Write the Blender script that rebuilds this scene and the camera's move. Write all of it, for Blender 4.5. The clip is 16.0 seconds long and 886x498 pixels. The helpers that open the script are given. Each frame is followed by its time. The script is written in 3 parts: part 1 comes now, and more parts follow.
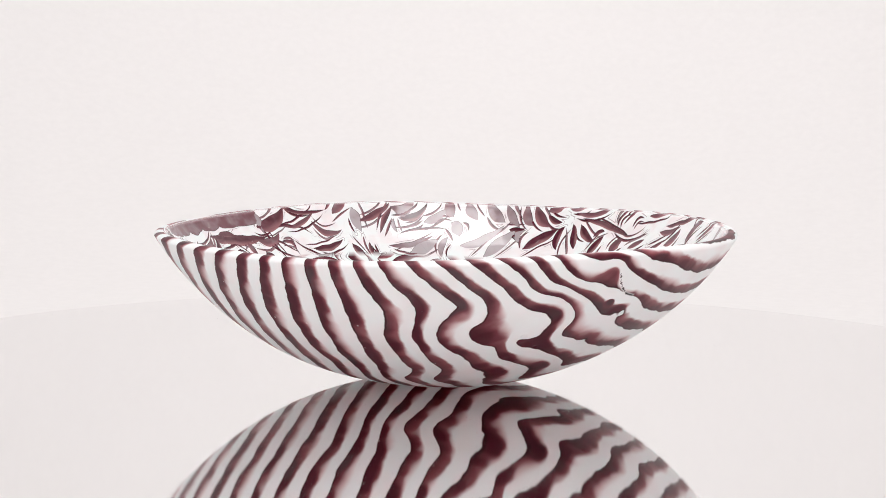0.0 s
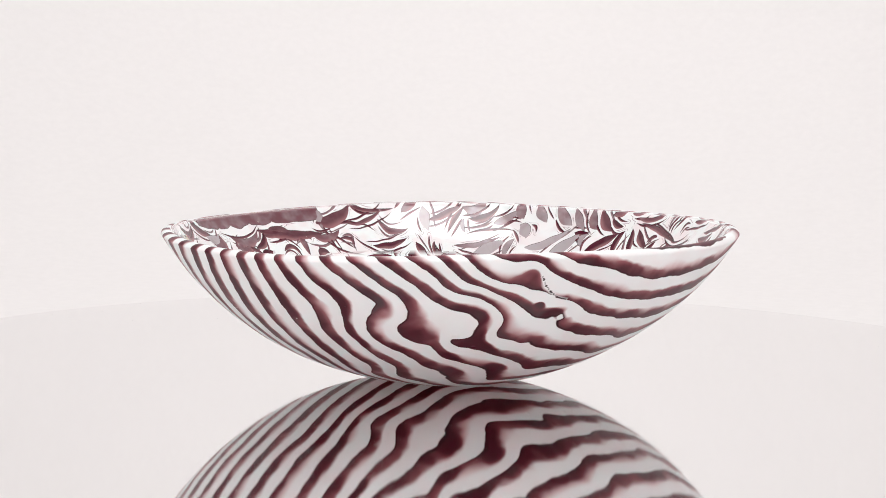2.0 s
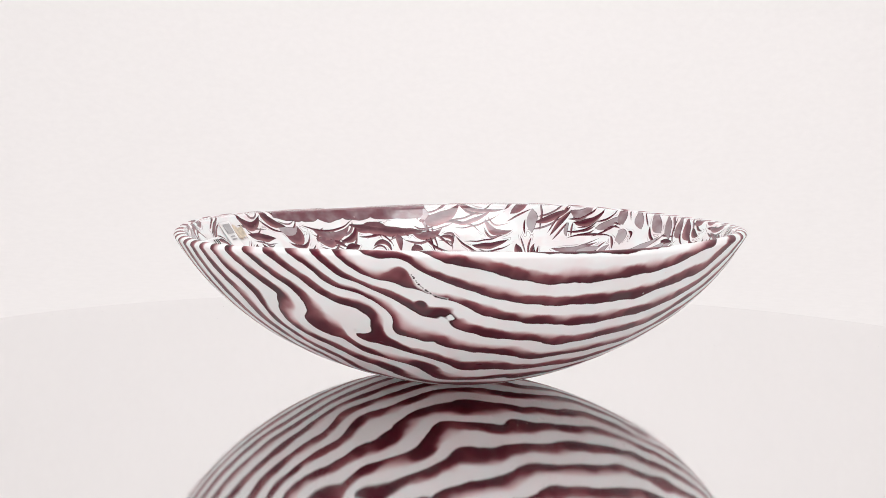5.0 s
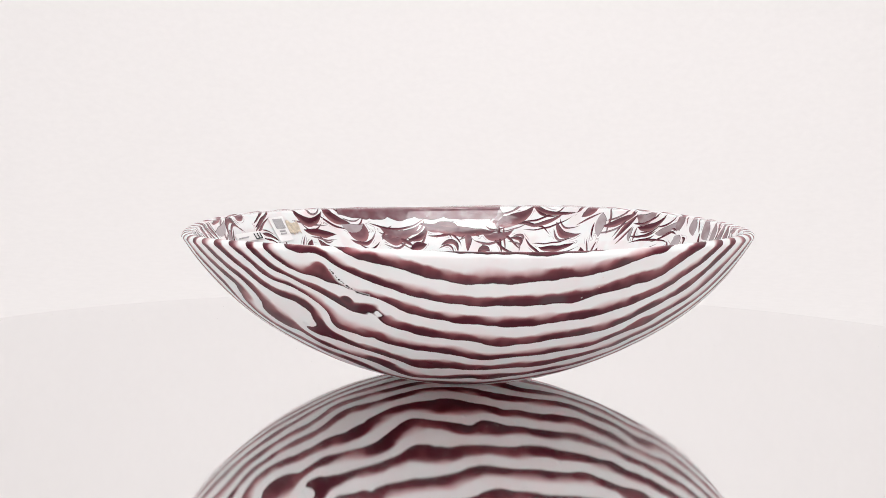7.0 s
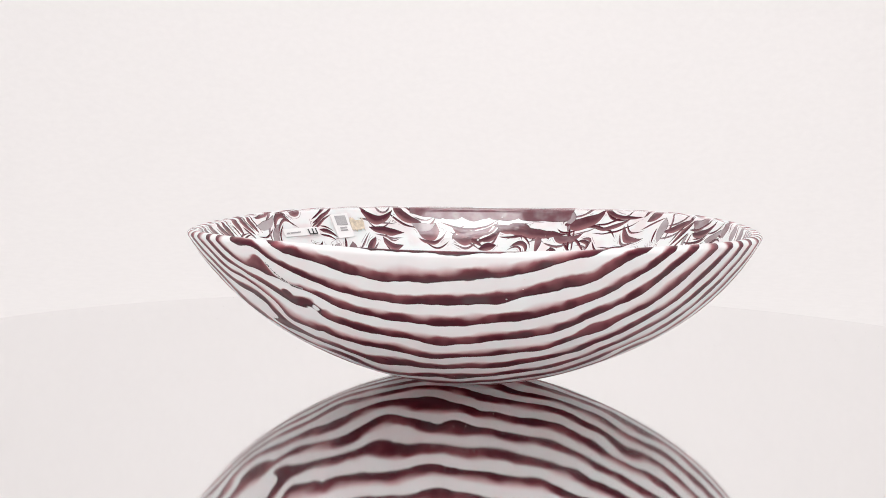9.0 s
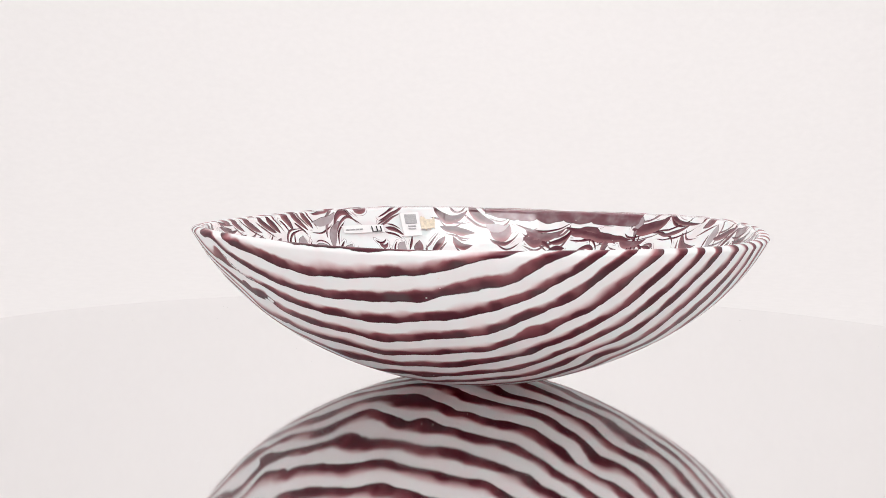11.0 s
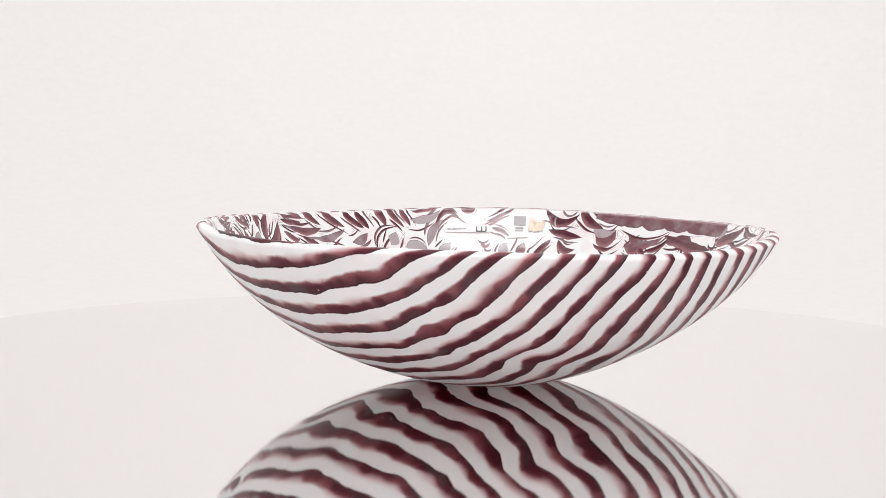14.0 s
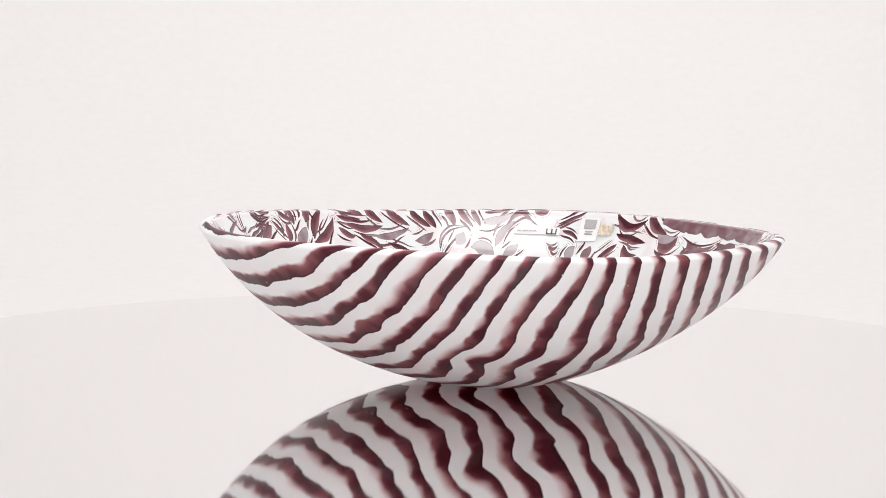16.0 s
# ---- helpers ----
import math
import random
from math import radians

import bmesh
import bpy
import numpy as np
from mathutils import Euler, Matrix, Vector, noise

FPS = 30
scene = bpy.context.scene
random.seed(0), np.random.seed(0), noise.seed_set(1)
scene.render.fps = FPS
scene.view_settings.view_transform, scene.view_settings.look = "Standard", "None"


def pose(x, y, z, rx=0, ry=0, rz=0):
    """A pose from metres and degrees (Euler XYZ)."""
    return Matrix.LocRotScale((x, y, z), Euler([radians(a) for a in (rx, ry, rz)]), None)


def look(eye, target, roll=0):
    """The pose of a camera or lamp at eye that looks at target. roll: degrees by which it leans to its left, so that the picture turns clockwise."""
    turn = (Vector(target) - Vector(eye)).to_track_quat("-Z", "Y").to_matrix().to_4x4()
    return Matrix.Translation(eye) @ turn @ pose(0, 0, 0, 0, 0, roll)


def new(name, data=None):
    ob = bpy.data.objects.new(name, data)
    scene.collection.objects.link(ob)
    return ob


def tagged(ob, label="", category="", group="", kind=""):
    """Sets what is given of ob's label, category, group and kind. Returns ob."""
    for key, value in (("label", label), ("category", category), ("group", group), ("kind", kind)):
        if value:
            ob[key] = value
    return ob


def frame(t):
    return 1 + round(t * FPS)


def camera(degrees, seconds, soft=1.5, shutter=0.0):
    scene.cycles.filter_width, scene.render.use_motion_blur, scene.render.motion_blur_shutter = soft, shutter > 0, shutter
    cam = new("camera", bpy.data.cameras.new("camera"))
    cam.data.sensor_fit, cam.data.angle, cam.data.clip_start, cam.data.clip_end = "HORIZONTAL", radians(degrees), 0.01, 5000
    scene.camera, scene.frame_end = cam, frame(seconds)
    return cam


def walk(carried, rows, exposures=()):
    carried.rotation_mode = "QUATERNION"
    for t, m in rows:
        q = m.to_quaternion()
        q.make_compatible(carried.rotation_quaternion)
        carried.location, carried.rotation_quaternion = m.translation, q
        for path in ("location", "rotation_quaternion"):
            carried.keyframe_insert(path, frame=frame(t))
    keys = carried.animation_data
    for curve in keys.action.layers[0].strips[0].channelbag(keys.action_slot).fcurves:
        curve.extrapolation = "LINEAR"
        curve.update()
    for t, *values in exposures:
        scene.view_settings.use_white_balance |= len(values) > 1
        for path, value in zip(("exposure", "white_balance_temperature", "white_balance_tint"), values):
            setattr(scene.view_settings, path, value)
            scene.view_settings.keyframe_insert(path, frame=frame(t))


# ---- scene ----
import itertools

# The camera stands still, one metre from the turntable's axis.
EYE = Vector((0.0, -1.0, 0.18245))
YAW, DIP, LEAN = -0.8117, 6.1498, 0.9281
cam = camera(27.599, 16.0, soft=0.8)
AIM = EYE + Vector((math.sin(radians(YAW)) * math.cos(radians(DIP)), math.cos(radians(YAW)) * math.cos(radians(DIP)), -math.sin(radians(DIP))))
STAND = look(EYE, AIM, LEAN)
walk(cam, [(0.0, STAND), (16.0, STAND)], [(0.0, 0.0), (16.0, 0.0)])


def turned(t):
    """Degrees that the turntable has gone round by t seconds, clockwise from above."""
    return 8.4440 * t + 0.00778 * t * (t - 16)


# ---- light: a white light tent with soft boxes above and at each side, and a fill added for the backdrop ----
world = bpy.data.worlds.new("tent_light")
scene.world = world
world.use_nodes = True
world.node_tree.nodes["Background"].inputs[0].default_value = (1.0, 0.98, 0.978, 1)
world.node_tree.nodes["Background"].inputs[1].default_value = 0.2


def soft_box(name, place, target, size_x, size_y, watts, colour):
    data = bpy.data.lights.new(name, "AREA")
    data.shape, data.size, data.size_y, data.energy, data.color = "RECTANGLE", size_x, size_y, watts, colour
    ob = new(name, data)
    ob.matrix_world = look(place, target)
    return ob


WARM = (1.0, 0.979, 0.985)
soft_box("soft_box_key", (0.0, -0.36, 1.38), (0.0, 0.1, 0.05), 0.75, 0.6, 11.4, WARM)
soft_box("soft_box_above", (0.15, 0.2, 1.6), (0.15, 0.2, 0.0), 1.5, 1.5, 1.4, WARM)
soft_box("soft_box_left", (-0.75, -1.1, 0.75), (0.0, 0.0, 0.1), 0.9, 1.0, 4.1, WARM)
soft_box("soft_box_right", (0.75, -1.1, 0.75), (0.0, 0.0, 0.1), 0.9, 1.0, 3.5, WARM)
# added fill without a seen source: brightens the middle of the backdrop
soft_box("backdrop_fill", (0.02, 0.72, 0.98), (0.02, 1.35, 0.22), 0.7, 0.3, 1.4, WARM)


# ---- materials ----
def material(name):
    m = bpy.data.materials.new(name)
    m.use_nodes = True
    return m, m.node_tree.nodes, m.node_tree.links, m.node_tree.nodes["Principled BSDF"]


def plain(name, colour, rough=0.6, metal=0.0, grain=0.03, scale=120.0, bump=0.0):
    """A painted or papery surface with a little grain."""
    m, nodes, links, bsdf = material(name)
    tex = nodes.new("ShaderNodeTexNoise")
    tex.inputs["Scale"].default_value, tex.inputs["Detail"].default_value = scale, 4
    co = nodes.new("ShaderNodeTexCoord")
    links.new(co.outputs["Object"], tex.inputs["Vector"])
    ramp = nodes.new("ShaderNodeMapRange")
    ramp.inputs["To Min"].default_value, ramp.inputs["To Max"].default_value = 1 - grain, 1 + grain
    links.new(tex.outputs["Fac"], ramp.inputs["Value"])
    mix = nodes.new("ShaderNodeMix")
    mix.data_type, mix.blend_type = "RGBA", "MULTIPLY"
    mix.inputs["Factor"].default_value = 1
    mix.inputs["A"].default_value = (*colour, 1)
    links.new(ramp.outputs["Result"], mix.inputs["B"])
    links.new(mix.outputs["Result"], bsdf.inputs["Base Color"])
    bsdf.inputs["Roughness"].default_value, bsdf.inputs["Metallic"].default_value = rough, metal
    if bump:
        b = nodes.new("ShaderNodeBump")
        b.inputs["Strength"].default_value, b.inputs["Distance"].default_value = bump, 0.001
        links.new(tex.outputs["Fac"], b.inputs["Height"])
        links.new(b.outputs["Normal"], bsdf.inputs["Normal"])
    return m


WHITE, CREAM = (0.83, 0.835, 0.84, 1), (0.81, 0.785, 0.785, 1)
DARK, PLUM, GREY = (0.072, 0.005, 0.016, 1), (0.26, 0.070, 0.086, 1), (0.085, 0.048, 0.056, 1)
# pale lilac that stands for gloss on the inner face
GLOSS_LILAC = (0.43, 0.39, 0.405, 1)
ROSE = (0.47, 0.225, 0.235, 1)
MULBERRY = (0.15, 0.048, 0.060, 1)
MAUVE = (0.17, 0.070, 0.086, 1)
LINE = (0.012, 0.005, 0.007, 1)


def glass_material():
    """Fused white and dark amethyst glass rods. The attribute 'rod' counts the rods across the sheet; 'sheet' holds the
    place across and along the rods, and how far in the combed inner face has begun."""
    m, nodes, links, bsdf = material("striped_glass")

    def math_node(kind, a, b=None, c=None, clamp=False):
        n = nodes.new("ShaderNodeMath")
        n.operation, n.use_clamp = kind, clamp
        for k, x in enumerate((a, b, c)):
            if x is None:
                continue
            if isinstance(x, (int, float)):
                n.inputs[k].default_value = x
            else:
                links.new(x, n.inputs[k])
        return n.outputs[0]

    def noise_node(vector, scale, detail=3.0, rough=0.5, channel="Fac"):
        n = nodes.new("ShaderNodeTexNoise")
        n.inputs["Scale"].default_value, n.inputs["Detail"].default_value, n.inputs["Roughness"].default_value = scale, detail, rough
        links.new(vector, n.inputs["Vector"])
        return n.outputs[channel]

    def stretch(vector, x, y, z):
        n = nodes.new("ShaderNodeVectorMath")
        n.operation = "MULTIPLY"
        links.new(vector, n.inputs[0])
        n.inputs[1].default_value = (x, y, z)
        return n.outputs[0]

    def blend(f, a, b):
        n = nodes.new("ShaderNodeMix")
        n.data_type = "RGBA"
        for key, x in (("Factor", f), ("A", a), ("B", b)):
            if isinstance(x, (tuple, float, int)):
                n.inputs[key].default_value = x
            else:
                links.new(x, n.inputs[key])
        return n.outputs["Result"]

    def smooth(x, lo, hi):
        n = nodes.new("ShaderNodeMapRange")
        n.interpolation_type = "SMOOTHSTEP"
        n.inputs["From Min"].default_value, n.inputs["From Max"].default_value = lo, hi
        links.new(x, n.inputs["Value"])
        return n.outputs["Result"]

    rod_at, sheet_at = nodes.new("ShaderNodeAttribute"), nodes.new("ShaderNodeAttribute")
    rod_at.attribute_name, sheet_at.attribute_name = "rod", "sheet"
    sheet = sheet_at.outputs["Vector"]
    split = nodes.new("ShaderNodeSeparateXYZ")
    links.new(sheet, split.inputs[0])
    inside = split.outputs["Z"]
    # wavering of the rods' edges, at two scales
    waver = math_node("MULTIPLY_ADD", math_node("SUBTRACT", noise_node(sheet, 13.0, 1.0), 0.5), 0.19, rod_at.outputs["Fac"])
    waver = math_node("MULTIPLY_ADD", math_node("SUBTRACT", noise_node(stretch(sheet, 1.0, 1.0, 0.0), 38.0, 1.0), 0.5), 0.07, waver)
    whole = math_node("ROUND", waver)
    x = math_node("SUBTRACT", waver, whole)              # -0.5 to 0.5 across one rod and its white gap
    # half width of the dark rod, different from rod to rod and along it
    width = math_node("MULTIPLY_ADD", noise_node(stretch(sheet, 3.0, 7.0, 0.0), 1.6, 1.0), 0.16, math_node("MULTIPLY_ADD", inside, 0.015, 0.16))
    taper_at = nodes.new("ShaderNodeAttribute")
    taper_at.attribute_name = "taper"
    width = math_node("MULTIPLY", width, taper_at.outputs["Fac"])
    sharp = smooth(math_node("SUBTRACT", x, width), 0.015, -0.015)     # crisp dark edge
    bleed = math_node("MULTIPLY_ADD", smooth(noise_node(stretch(sheet, 1.0, 1.0, 0.0), 9.0, 1.5), 0.42, 0.68), 0.34, 0.11)
    soft_edge = smooth(math_node("DIVIDE", math_node("ADD", x, width), bleed), -0.45, 0.75)   # the other one bleeds into the white
    dark = math_node("MULTIPLY", sharp, soft_edge)
    # tone along a rod: segments of dull grey and of thin plum
    seg = nodes.new("ShaderNodeCombineXYZ")
    links.new(math_node("MULTIPLY", whole, 3.7), seg.inputs[0])
    links.new(math_node("MULTIPLY", split.outputs["Y"], 9.0), seg.inputs[1])
    links.new(math_node("MULTIPLY", split.outputs["X"], 2.0), seg.inputs[2])
    tone = smooth(noise_node(seg.outputs[0], 1.0, 2.5), 0.47, 0.66)
    grey = smooth(noise_node(seg.outputs[0], 0.55, 1.0), 0.57, 0.68)
    across = math_node("DIVIDE", math_node("ADD", x, width), math_node("MULTIPLY", width, 2.0))    # 0 at the bleeding edge, 1 at the crisp one
    reach = math_node("MULTIPLY_ADD", tone, 0.50, math_node("MULTIPLY_ADD", bleed, 1.5, 0.18))
    thin = smooth(math_node("DIVIDE", across, reach), 1.25, 0.15)
    body = blend(grey, blend(math_node("MULTIPLY", tone, 0.8), DARK, MULBERRY), GREY)
    body = blend(thin, body, PLUM)
    pale = math_node("MULTIPLY", smooth(math_node("DIVIDE", across, reach), 0.75, 0.05), math_node("MULTIPLY", bleed, 2.8, clamp=True))
    body = blend(pale, body, ROSE)
    # patches of reflected light put into the inner face's colour
    painted_gloss = math_node("MULTIPLY", inside, smooth(noise_node(stretch(sheet, 1.0, 1.0, 0.0), 5.5, 1.5), 0.46, 0.58))
    body = blend(math_node("MULTIPLY", painted_gloss, 0.76), body, GLOSS_LILAC)
    rim_line = math_node("MULTIPLY", smooth(math_node("ABSOLUTE", math_node("SUBTRACT", x, math_node("SUBTRACT", width, 0.02))), 0.05, 0.02), 0.92)
    body = blend(rim_line, body, LINE)
    ground = blend(smooth(noise_node(sheet, 6.0, 3.0), 0.45, 0.75), WHITE, CREAM)
    # thin dark threads that the comb drew out on the inner face
    thread = math_node("MULTIPLY", smooth(math_node("ABSOLUTE", math_node("SUBTRACT", math_node("ABSOLUTE", x), 0.36)), 0.035, 0.012),
                       math_node("MULTIPLY", inside, smooth(noise_node(sheet, 7.0, 1.0), 0.52, 0.60)))
    ground = blend(thread, ground, GREY)
    colour = blend(dark, ground, body)
    # the strokes drawn on the inner wall: 'leaf' holds the depth inside a stroke in millimetres, the place across it and its tone
    leaf_at, drawn_at = nodes.new("ShaderNodeAttribute"), nodes.new("ShaderNodeAttribute")
    leaf_at.attribute_name, drawn_at.attribute_name = "leaf", "drawn"
    leaf = nodes.new("ShaderNodeSeparateXYZ")
    links.new(leaf_at.outputs["Vector"], leaf.inputs[0])
    depth, side, ink_tone = leaf.outputs["X"], leaf.outputs["Y"], leaf.outputs["Z"]
    ink = smooth(depth, -0.10, 0.28)
    ink_tone = math_node("MULTIPLY_ADD", math_node("SUBTRACT", noise_node(sheet, 16.0, 2.0), 0.5), 0.5, ink_tone)
    # the lowest tones turn lilac: highlights on the strokes, painted in
    ink_body = blend(smooth(ink_tone, 0.5, 1.0), blend(smooth(ink_tone, 0.1, 0.55), GLOSS_LILAC, MAUVE), DARK)
    ink_body = blend(math_node("MULTIPLY", math_node("MULTIPLY", smooth(side, 0.1, -0.9), smooth(ink_tone, 0.25, 0.6)), 0.55), ink_body, ROSE)
    seam = math_node("MULTIPLY", smooth(math_node("ABSOLUTE", math_node("SUBTRACT", depth, 0.22)), 0.30, 0.08), smooth(side, -0.25, 0.25))
    ink_body = blend(math_node("MULTIPLY", seam, 0.85), ink_body, LINE)
    drawn_ground = blend(smooth(noise_node(sheet, 9.0, 2.0), 0.48, 0.62), WHITE, (0.81, 0.755, 0.765, 1))
    strand = math_node("MULTIPLY", smooth(math_node("ABSOLUTE", math_node("ADD", depth, 0.95)), 0.30, 0.08), smooth(noise_node(sheet, 12.0, 1.0), 0.54, 0.60))
    drawn_ground = blend(math_node("MULTIPLY", strand, 0.6), drawn_ground, MAUVE)
    colour = blend(drawn_at.outputs["Fac"], colour, blend(ink, drawn_ground, ink_body))
    # gloss, pits and scuffs
    co = nodes.new("ShaderNodeTexCoord")
    speck = nodes.new("ShaderNodeTexVoronoi")
    speck.inputs["Scale"].default_value = 115.0
    links.new(co.outputs["Object"], speck.inputs["Vector"])
    # white bubbles, their glints coloured in too
    spot = math_node("MULTIPLY", smooth(speck.outputs["Distance"], 0.075, 0.04), smooth(noise_node(co.outputs["Object"], 47.0, 1.0), 0.55, 0.60))
    colour = blend(spot, colour, (0.80, 0.72, 0.70, 1))
    mote = math_node("MULTIPLY", smooth(speck.outputs["Distance"], 0.06, 0.035), smooth(noise_node(co.outputs["Object"], 39.0, 1.0), 0.37, 0.34))
    colour = blend(math_node("MULTIPLY", mote, 0.7), colour, GREY)
    links.new(colour, bsdf.inputs["Base Color"])
    scuff = smooth(noise_node(co.outputs["Object"], 26.0, 4.0, 0.65), 0.58, 0.72)
    links.new(math_node("MULTIPLY_ADD", scuff, 0.14, math_node("MULTIPLY_ADD", inside, -0.30, 0.38)), bsdf.inputs["Roughness"])
    bsdf.inputs["IOR"].default_value = 1.52
    links.new(math_node("MULTIPLY_ADD", inside, 0.2, 0.3), bsdf.inputs["Specular IOR Level"])
    bsdf.inputs["Subsurface Weight"].default_value = 0.8
    bsdf.inputs["Subsurface Radius"].default_value = (1.0, 0.76, 0.78)
    bsdf.inputs["Subsurface Scale"].default_value = 0.017
    cell = nodes.new("ShaderNodeTexVoronoi")
    cell.inputs["Scale"].default_value = 70.0
    links.new(co.outputs["Object"], cell.inputs["Vector"])
    pit = math_node("MULTIPLY", smooth(cell.outputs["Distance"], 0.16, 0.05), smooth(noise_node(co.outputs["Object"], 21.0, 1.0), 0.60, 0.63))
    height = math_node("SUBTRACT", math_node("MULTIPLY", noise_node(co.outputs["Object"], 34.0, 2.0), 0.5), pit)
    height = math_node("MULTIPLY_ADD", dark, -0.12, height)
    bump = nodes.new("ShaderNodeBump")
    bump.inputs["Strength"].default_value, bump.inputs["Distance"].default_value = 0.35, 0.0012
    links.new(height, bump.inputs["Height"])
    links.new(bump.outputs["Normal"], bsdf.inputs["Normal"])
    # light from above comes through the wall, red where the glass is amethyst
    glow, mixed = nodes.new("ShaderNodeBsdfTranslucent"), nodes.new("ShaderNodeMixShader")
    glow.inputs["Color"].default_value = (0.70, 0.035, 0.10, 1)
    links.new(math_node("MULTIPLY", dark, math_node("MULTIPLY_ADD", drawn_at.outputs["Fac"], -0.13, 0.13)), mixed.inputs[0])
    links.new(bsdf.outputs[0], mixed.inputs[1])
    links.new(glow.outputs[0], mixed.inputs[2])
    links.new(mixed.outputs[0], nodes["Material Output"].inputs["Surface"])
    return m


GLASS = glass_material()
PAPER_WHITE = plain("white_sweep_paper", (0.82, 0.806, 0.80), 0.9)
MIRROR = plain("mirror_glass", (0.905, 0.899, 0.898), 0.04, 1.0, 0.004, 6.0)


def smudge(m):
    """Faint wiping marks: the gloss varies over the glass."""
    nodes, links = m.node_tree.nodes, m.node_tree.links
    co, tex, rng = nodes.new("ShaderNodeTexCoord"), nodes.new("ShaderNodeTexNoise"), nodes.new("ShaderNodeMapRange")
    tex.inputs["Scale"].default_value, tex.inputs["Detail"].default_value = 9.0, 5.0
    rng.inputs["From Min"].default_value, rng.inputs["From Max"].default_value = 0.3, 0.75
    rng.inputs["To Min"].default_value, rng.inputs["To Max"].default_value = 0.025, 0.065
    links.new(co.outputs["Object"], tex.inputs["Vector"])
    links.new(tex.outputs["Fac"], rng.inputs["Value"])
    links.new(rng.outputs["Result"], nodes["Principled BSDF"].inputs["Roughness"])


smudge(MIRROR)
EDGE = plain("mirror_edge", (0.7, 0.7, 0.7), 0.2, 0.6)


# ---- structure ----
def mesh_object(name, bm, mat, parent=None, label="", smooth=True):
    me = bpy.data.meshes.new(name)
    bm.to_mesh(me)
    bm.free()
    me.materials.append(mat)
    if smooth:
        me.shade_smooth()
    ob = new(name, me)
    if parent:
        ob.parent = parent
    if label:
        ob["label"] = label
    return ob


def part(name, bm, mat, parent, label="", smooth=True):
    return mesh_object(name, bm, mat, parent, label, smooth)


TABLE_Z = -0.012


def sweep():
    """Seamless white sweep: flat under the turntable, curving up into a wall all round; behind the table the curve begins nearer."""
    bm = bmesh.new()
    n, steps = 120, 20
    rings = [[] for _ in range(steps + 3)]
    for i in range(n):
        a = 2 * math.pi * i / n
        start = 0.72 - 0.24 * math.sin(a)
        bend = 1.4 - start
        for k in range(steps + 1):
            c = radians(90 * k / steps)
            r = start + bend * math.sin(c)
            rings[k].append(bm.verts.new((r * math.cos(a), r * math.sin(a), TABLE_Z + bend * (1 - math.cos(c)))))
        for k, z in ((steps + 1, 1.3), (steps + 2, 1.75)):
            rings[k].append(bm.verts.new((1.4 * math.cos(a), 1.4 * math.sin(a), z)))
    bm.faces.new(rings[0])
    for a, b in zip(rings, rings[1:]):
        for i in range(n):
            bm.faces.new((a[(i + 1) % n], a[i], b[i], b[(i + 1) % n]))
    bmesh.ops.recalc_face_normals(bm, faces=bm.faces)
    return mesh_object("backdrop", bm, PAPER_WHITE)


def tent_roof():
    """White cloth roof over the lamps."""
    bm = bmesh.new()
    n = 96
    for z in (1.75, 1.76):
        bm.faces.new([bm.verts.new((1.42 * math.cos(2 * math.pi * i / n), 1.42 * math.sin(2 * math.pi * i / n), z)) for i in range(n)])
    return mesh_object("ceiling", bm, PAPER_WHITE, smooth=False)


tagged(tent_roof(), "white cloth roof of the photo tent", "ceiling", kind="structure")
tagged(sweep(), "seamless white paper sweep of a photo tent", "backdrop", kind="structure")


def turntable():
    root = new("turntable")
    n, r = 200, 0.378
    bm = bmesh.new()
    tops = [bm.verts.new((r * math.cos(2 * math.pi * i / n), r * math.sin(2 * math.pi * i / n), 0.0)) for i in range(n)]
    bm.faces.new(tops)
    part("mirror_top", bm, MIRROR, root, "silvered mirror glass")
    bm = bmesh.new()
    prof = [(r, 0.0), (r + 0.0008, -0.0008), (r + 0.0008, -0.0045), (r - 0.002, -0.0048), (r - 0.002, TABLE_Z)]
    rings = [[bm.verts.new((a * math.cos(2 * math.pi * i / n), a * math.sin(2 * math.pi * i / n), z)) for i in range(n)] for a, z in prof]
    for a, b in zip(rings, rings[1:]):
        for i in range(n):
            bm.faces.new((b[i], b[(i + 1) % n], a[(i + 1) % n], a[i]))
    part("rim_band", bm, EDGE, root, "ground glass edge")
    return tagged(root, "round mirror-topped turntable on the white sweep", "turntable")


TABLE = turntable()

# ---- the bowl ----
CENTRE = (-0.01247, 0.00592)
FOOT = (-0.00401, 0.00216)    # how far the foot lies off the rim's centre
GROUND_OFF = 0.00176         # ground off the foot, so that it stands flat
WALL, HALF, ROUND = 0.0018, 0.0038, 0.0026   # the wall's top below the lip's middle; half its thickness; the lip's height
BEND = 0.89189               # sine of the wall's slope at the lip
DEEP = 0.08786 - WALL         # mean height of the wall
ACROSS = radians(-20.0)      # the way across the rods
PITCH = 0.0907               # from rod to rod, in radii of the flat sheet


def wave(c, a):
    """A closed curve's value at the angle a, by its harmonics."""
    out = c[0] + 0 * a
    for k in range(1, (len(c) + 1) // 2):
        out = out + c[2 * k - 1] * np.cos(k * a) + c[2 * k] * np.sin(k * a)
    return out


def rim_radius(a):
    return wave((0.16101, 0.0, 2e-05, 0.00043, -0.00094, -0.00077, -0.00015), a)


def rim_height(a):
    return wave((0.08786, 0.00276, 0.00079, 0.00014, -0.00072, -0.0, -0.00028, -0.00016, 0.00085), a)


def slump(a):
    """How far the hand-slumped wall stands off an even cap."""
    return wave((0.00233, -0.00024, 0.00335, -0.0018, -0.00091, 0.00091, 0.0005), a)


def slump_high(a):
    return wave((-0.00174, -0.00246, -0.00265, 0.00295, -0.00066), a)


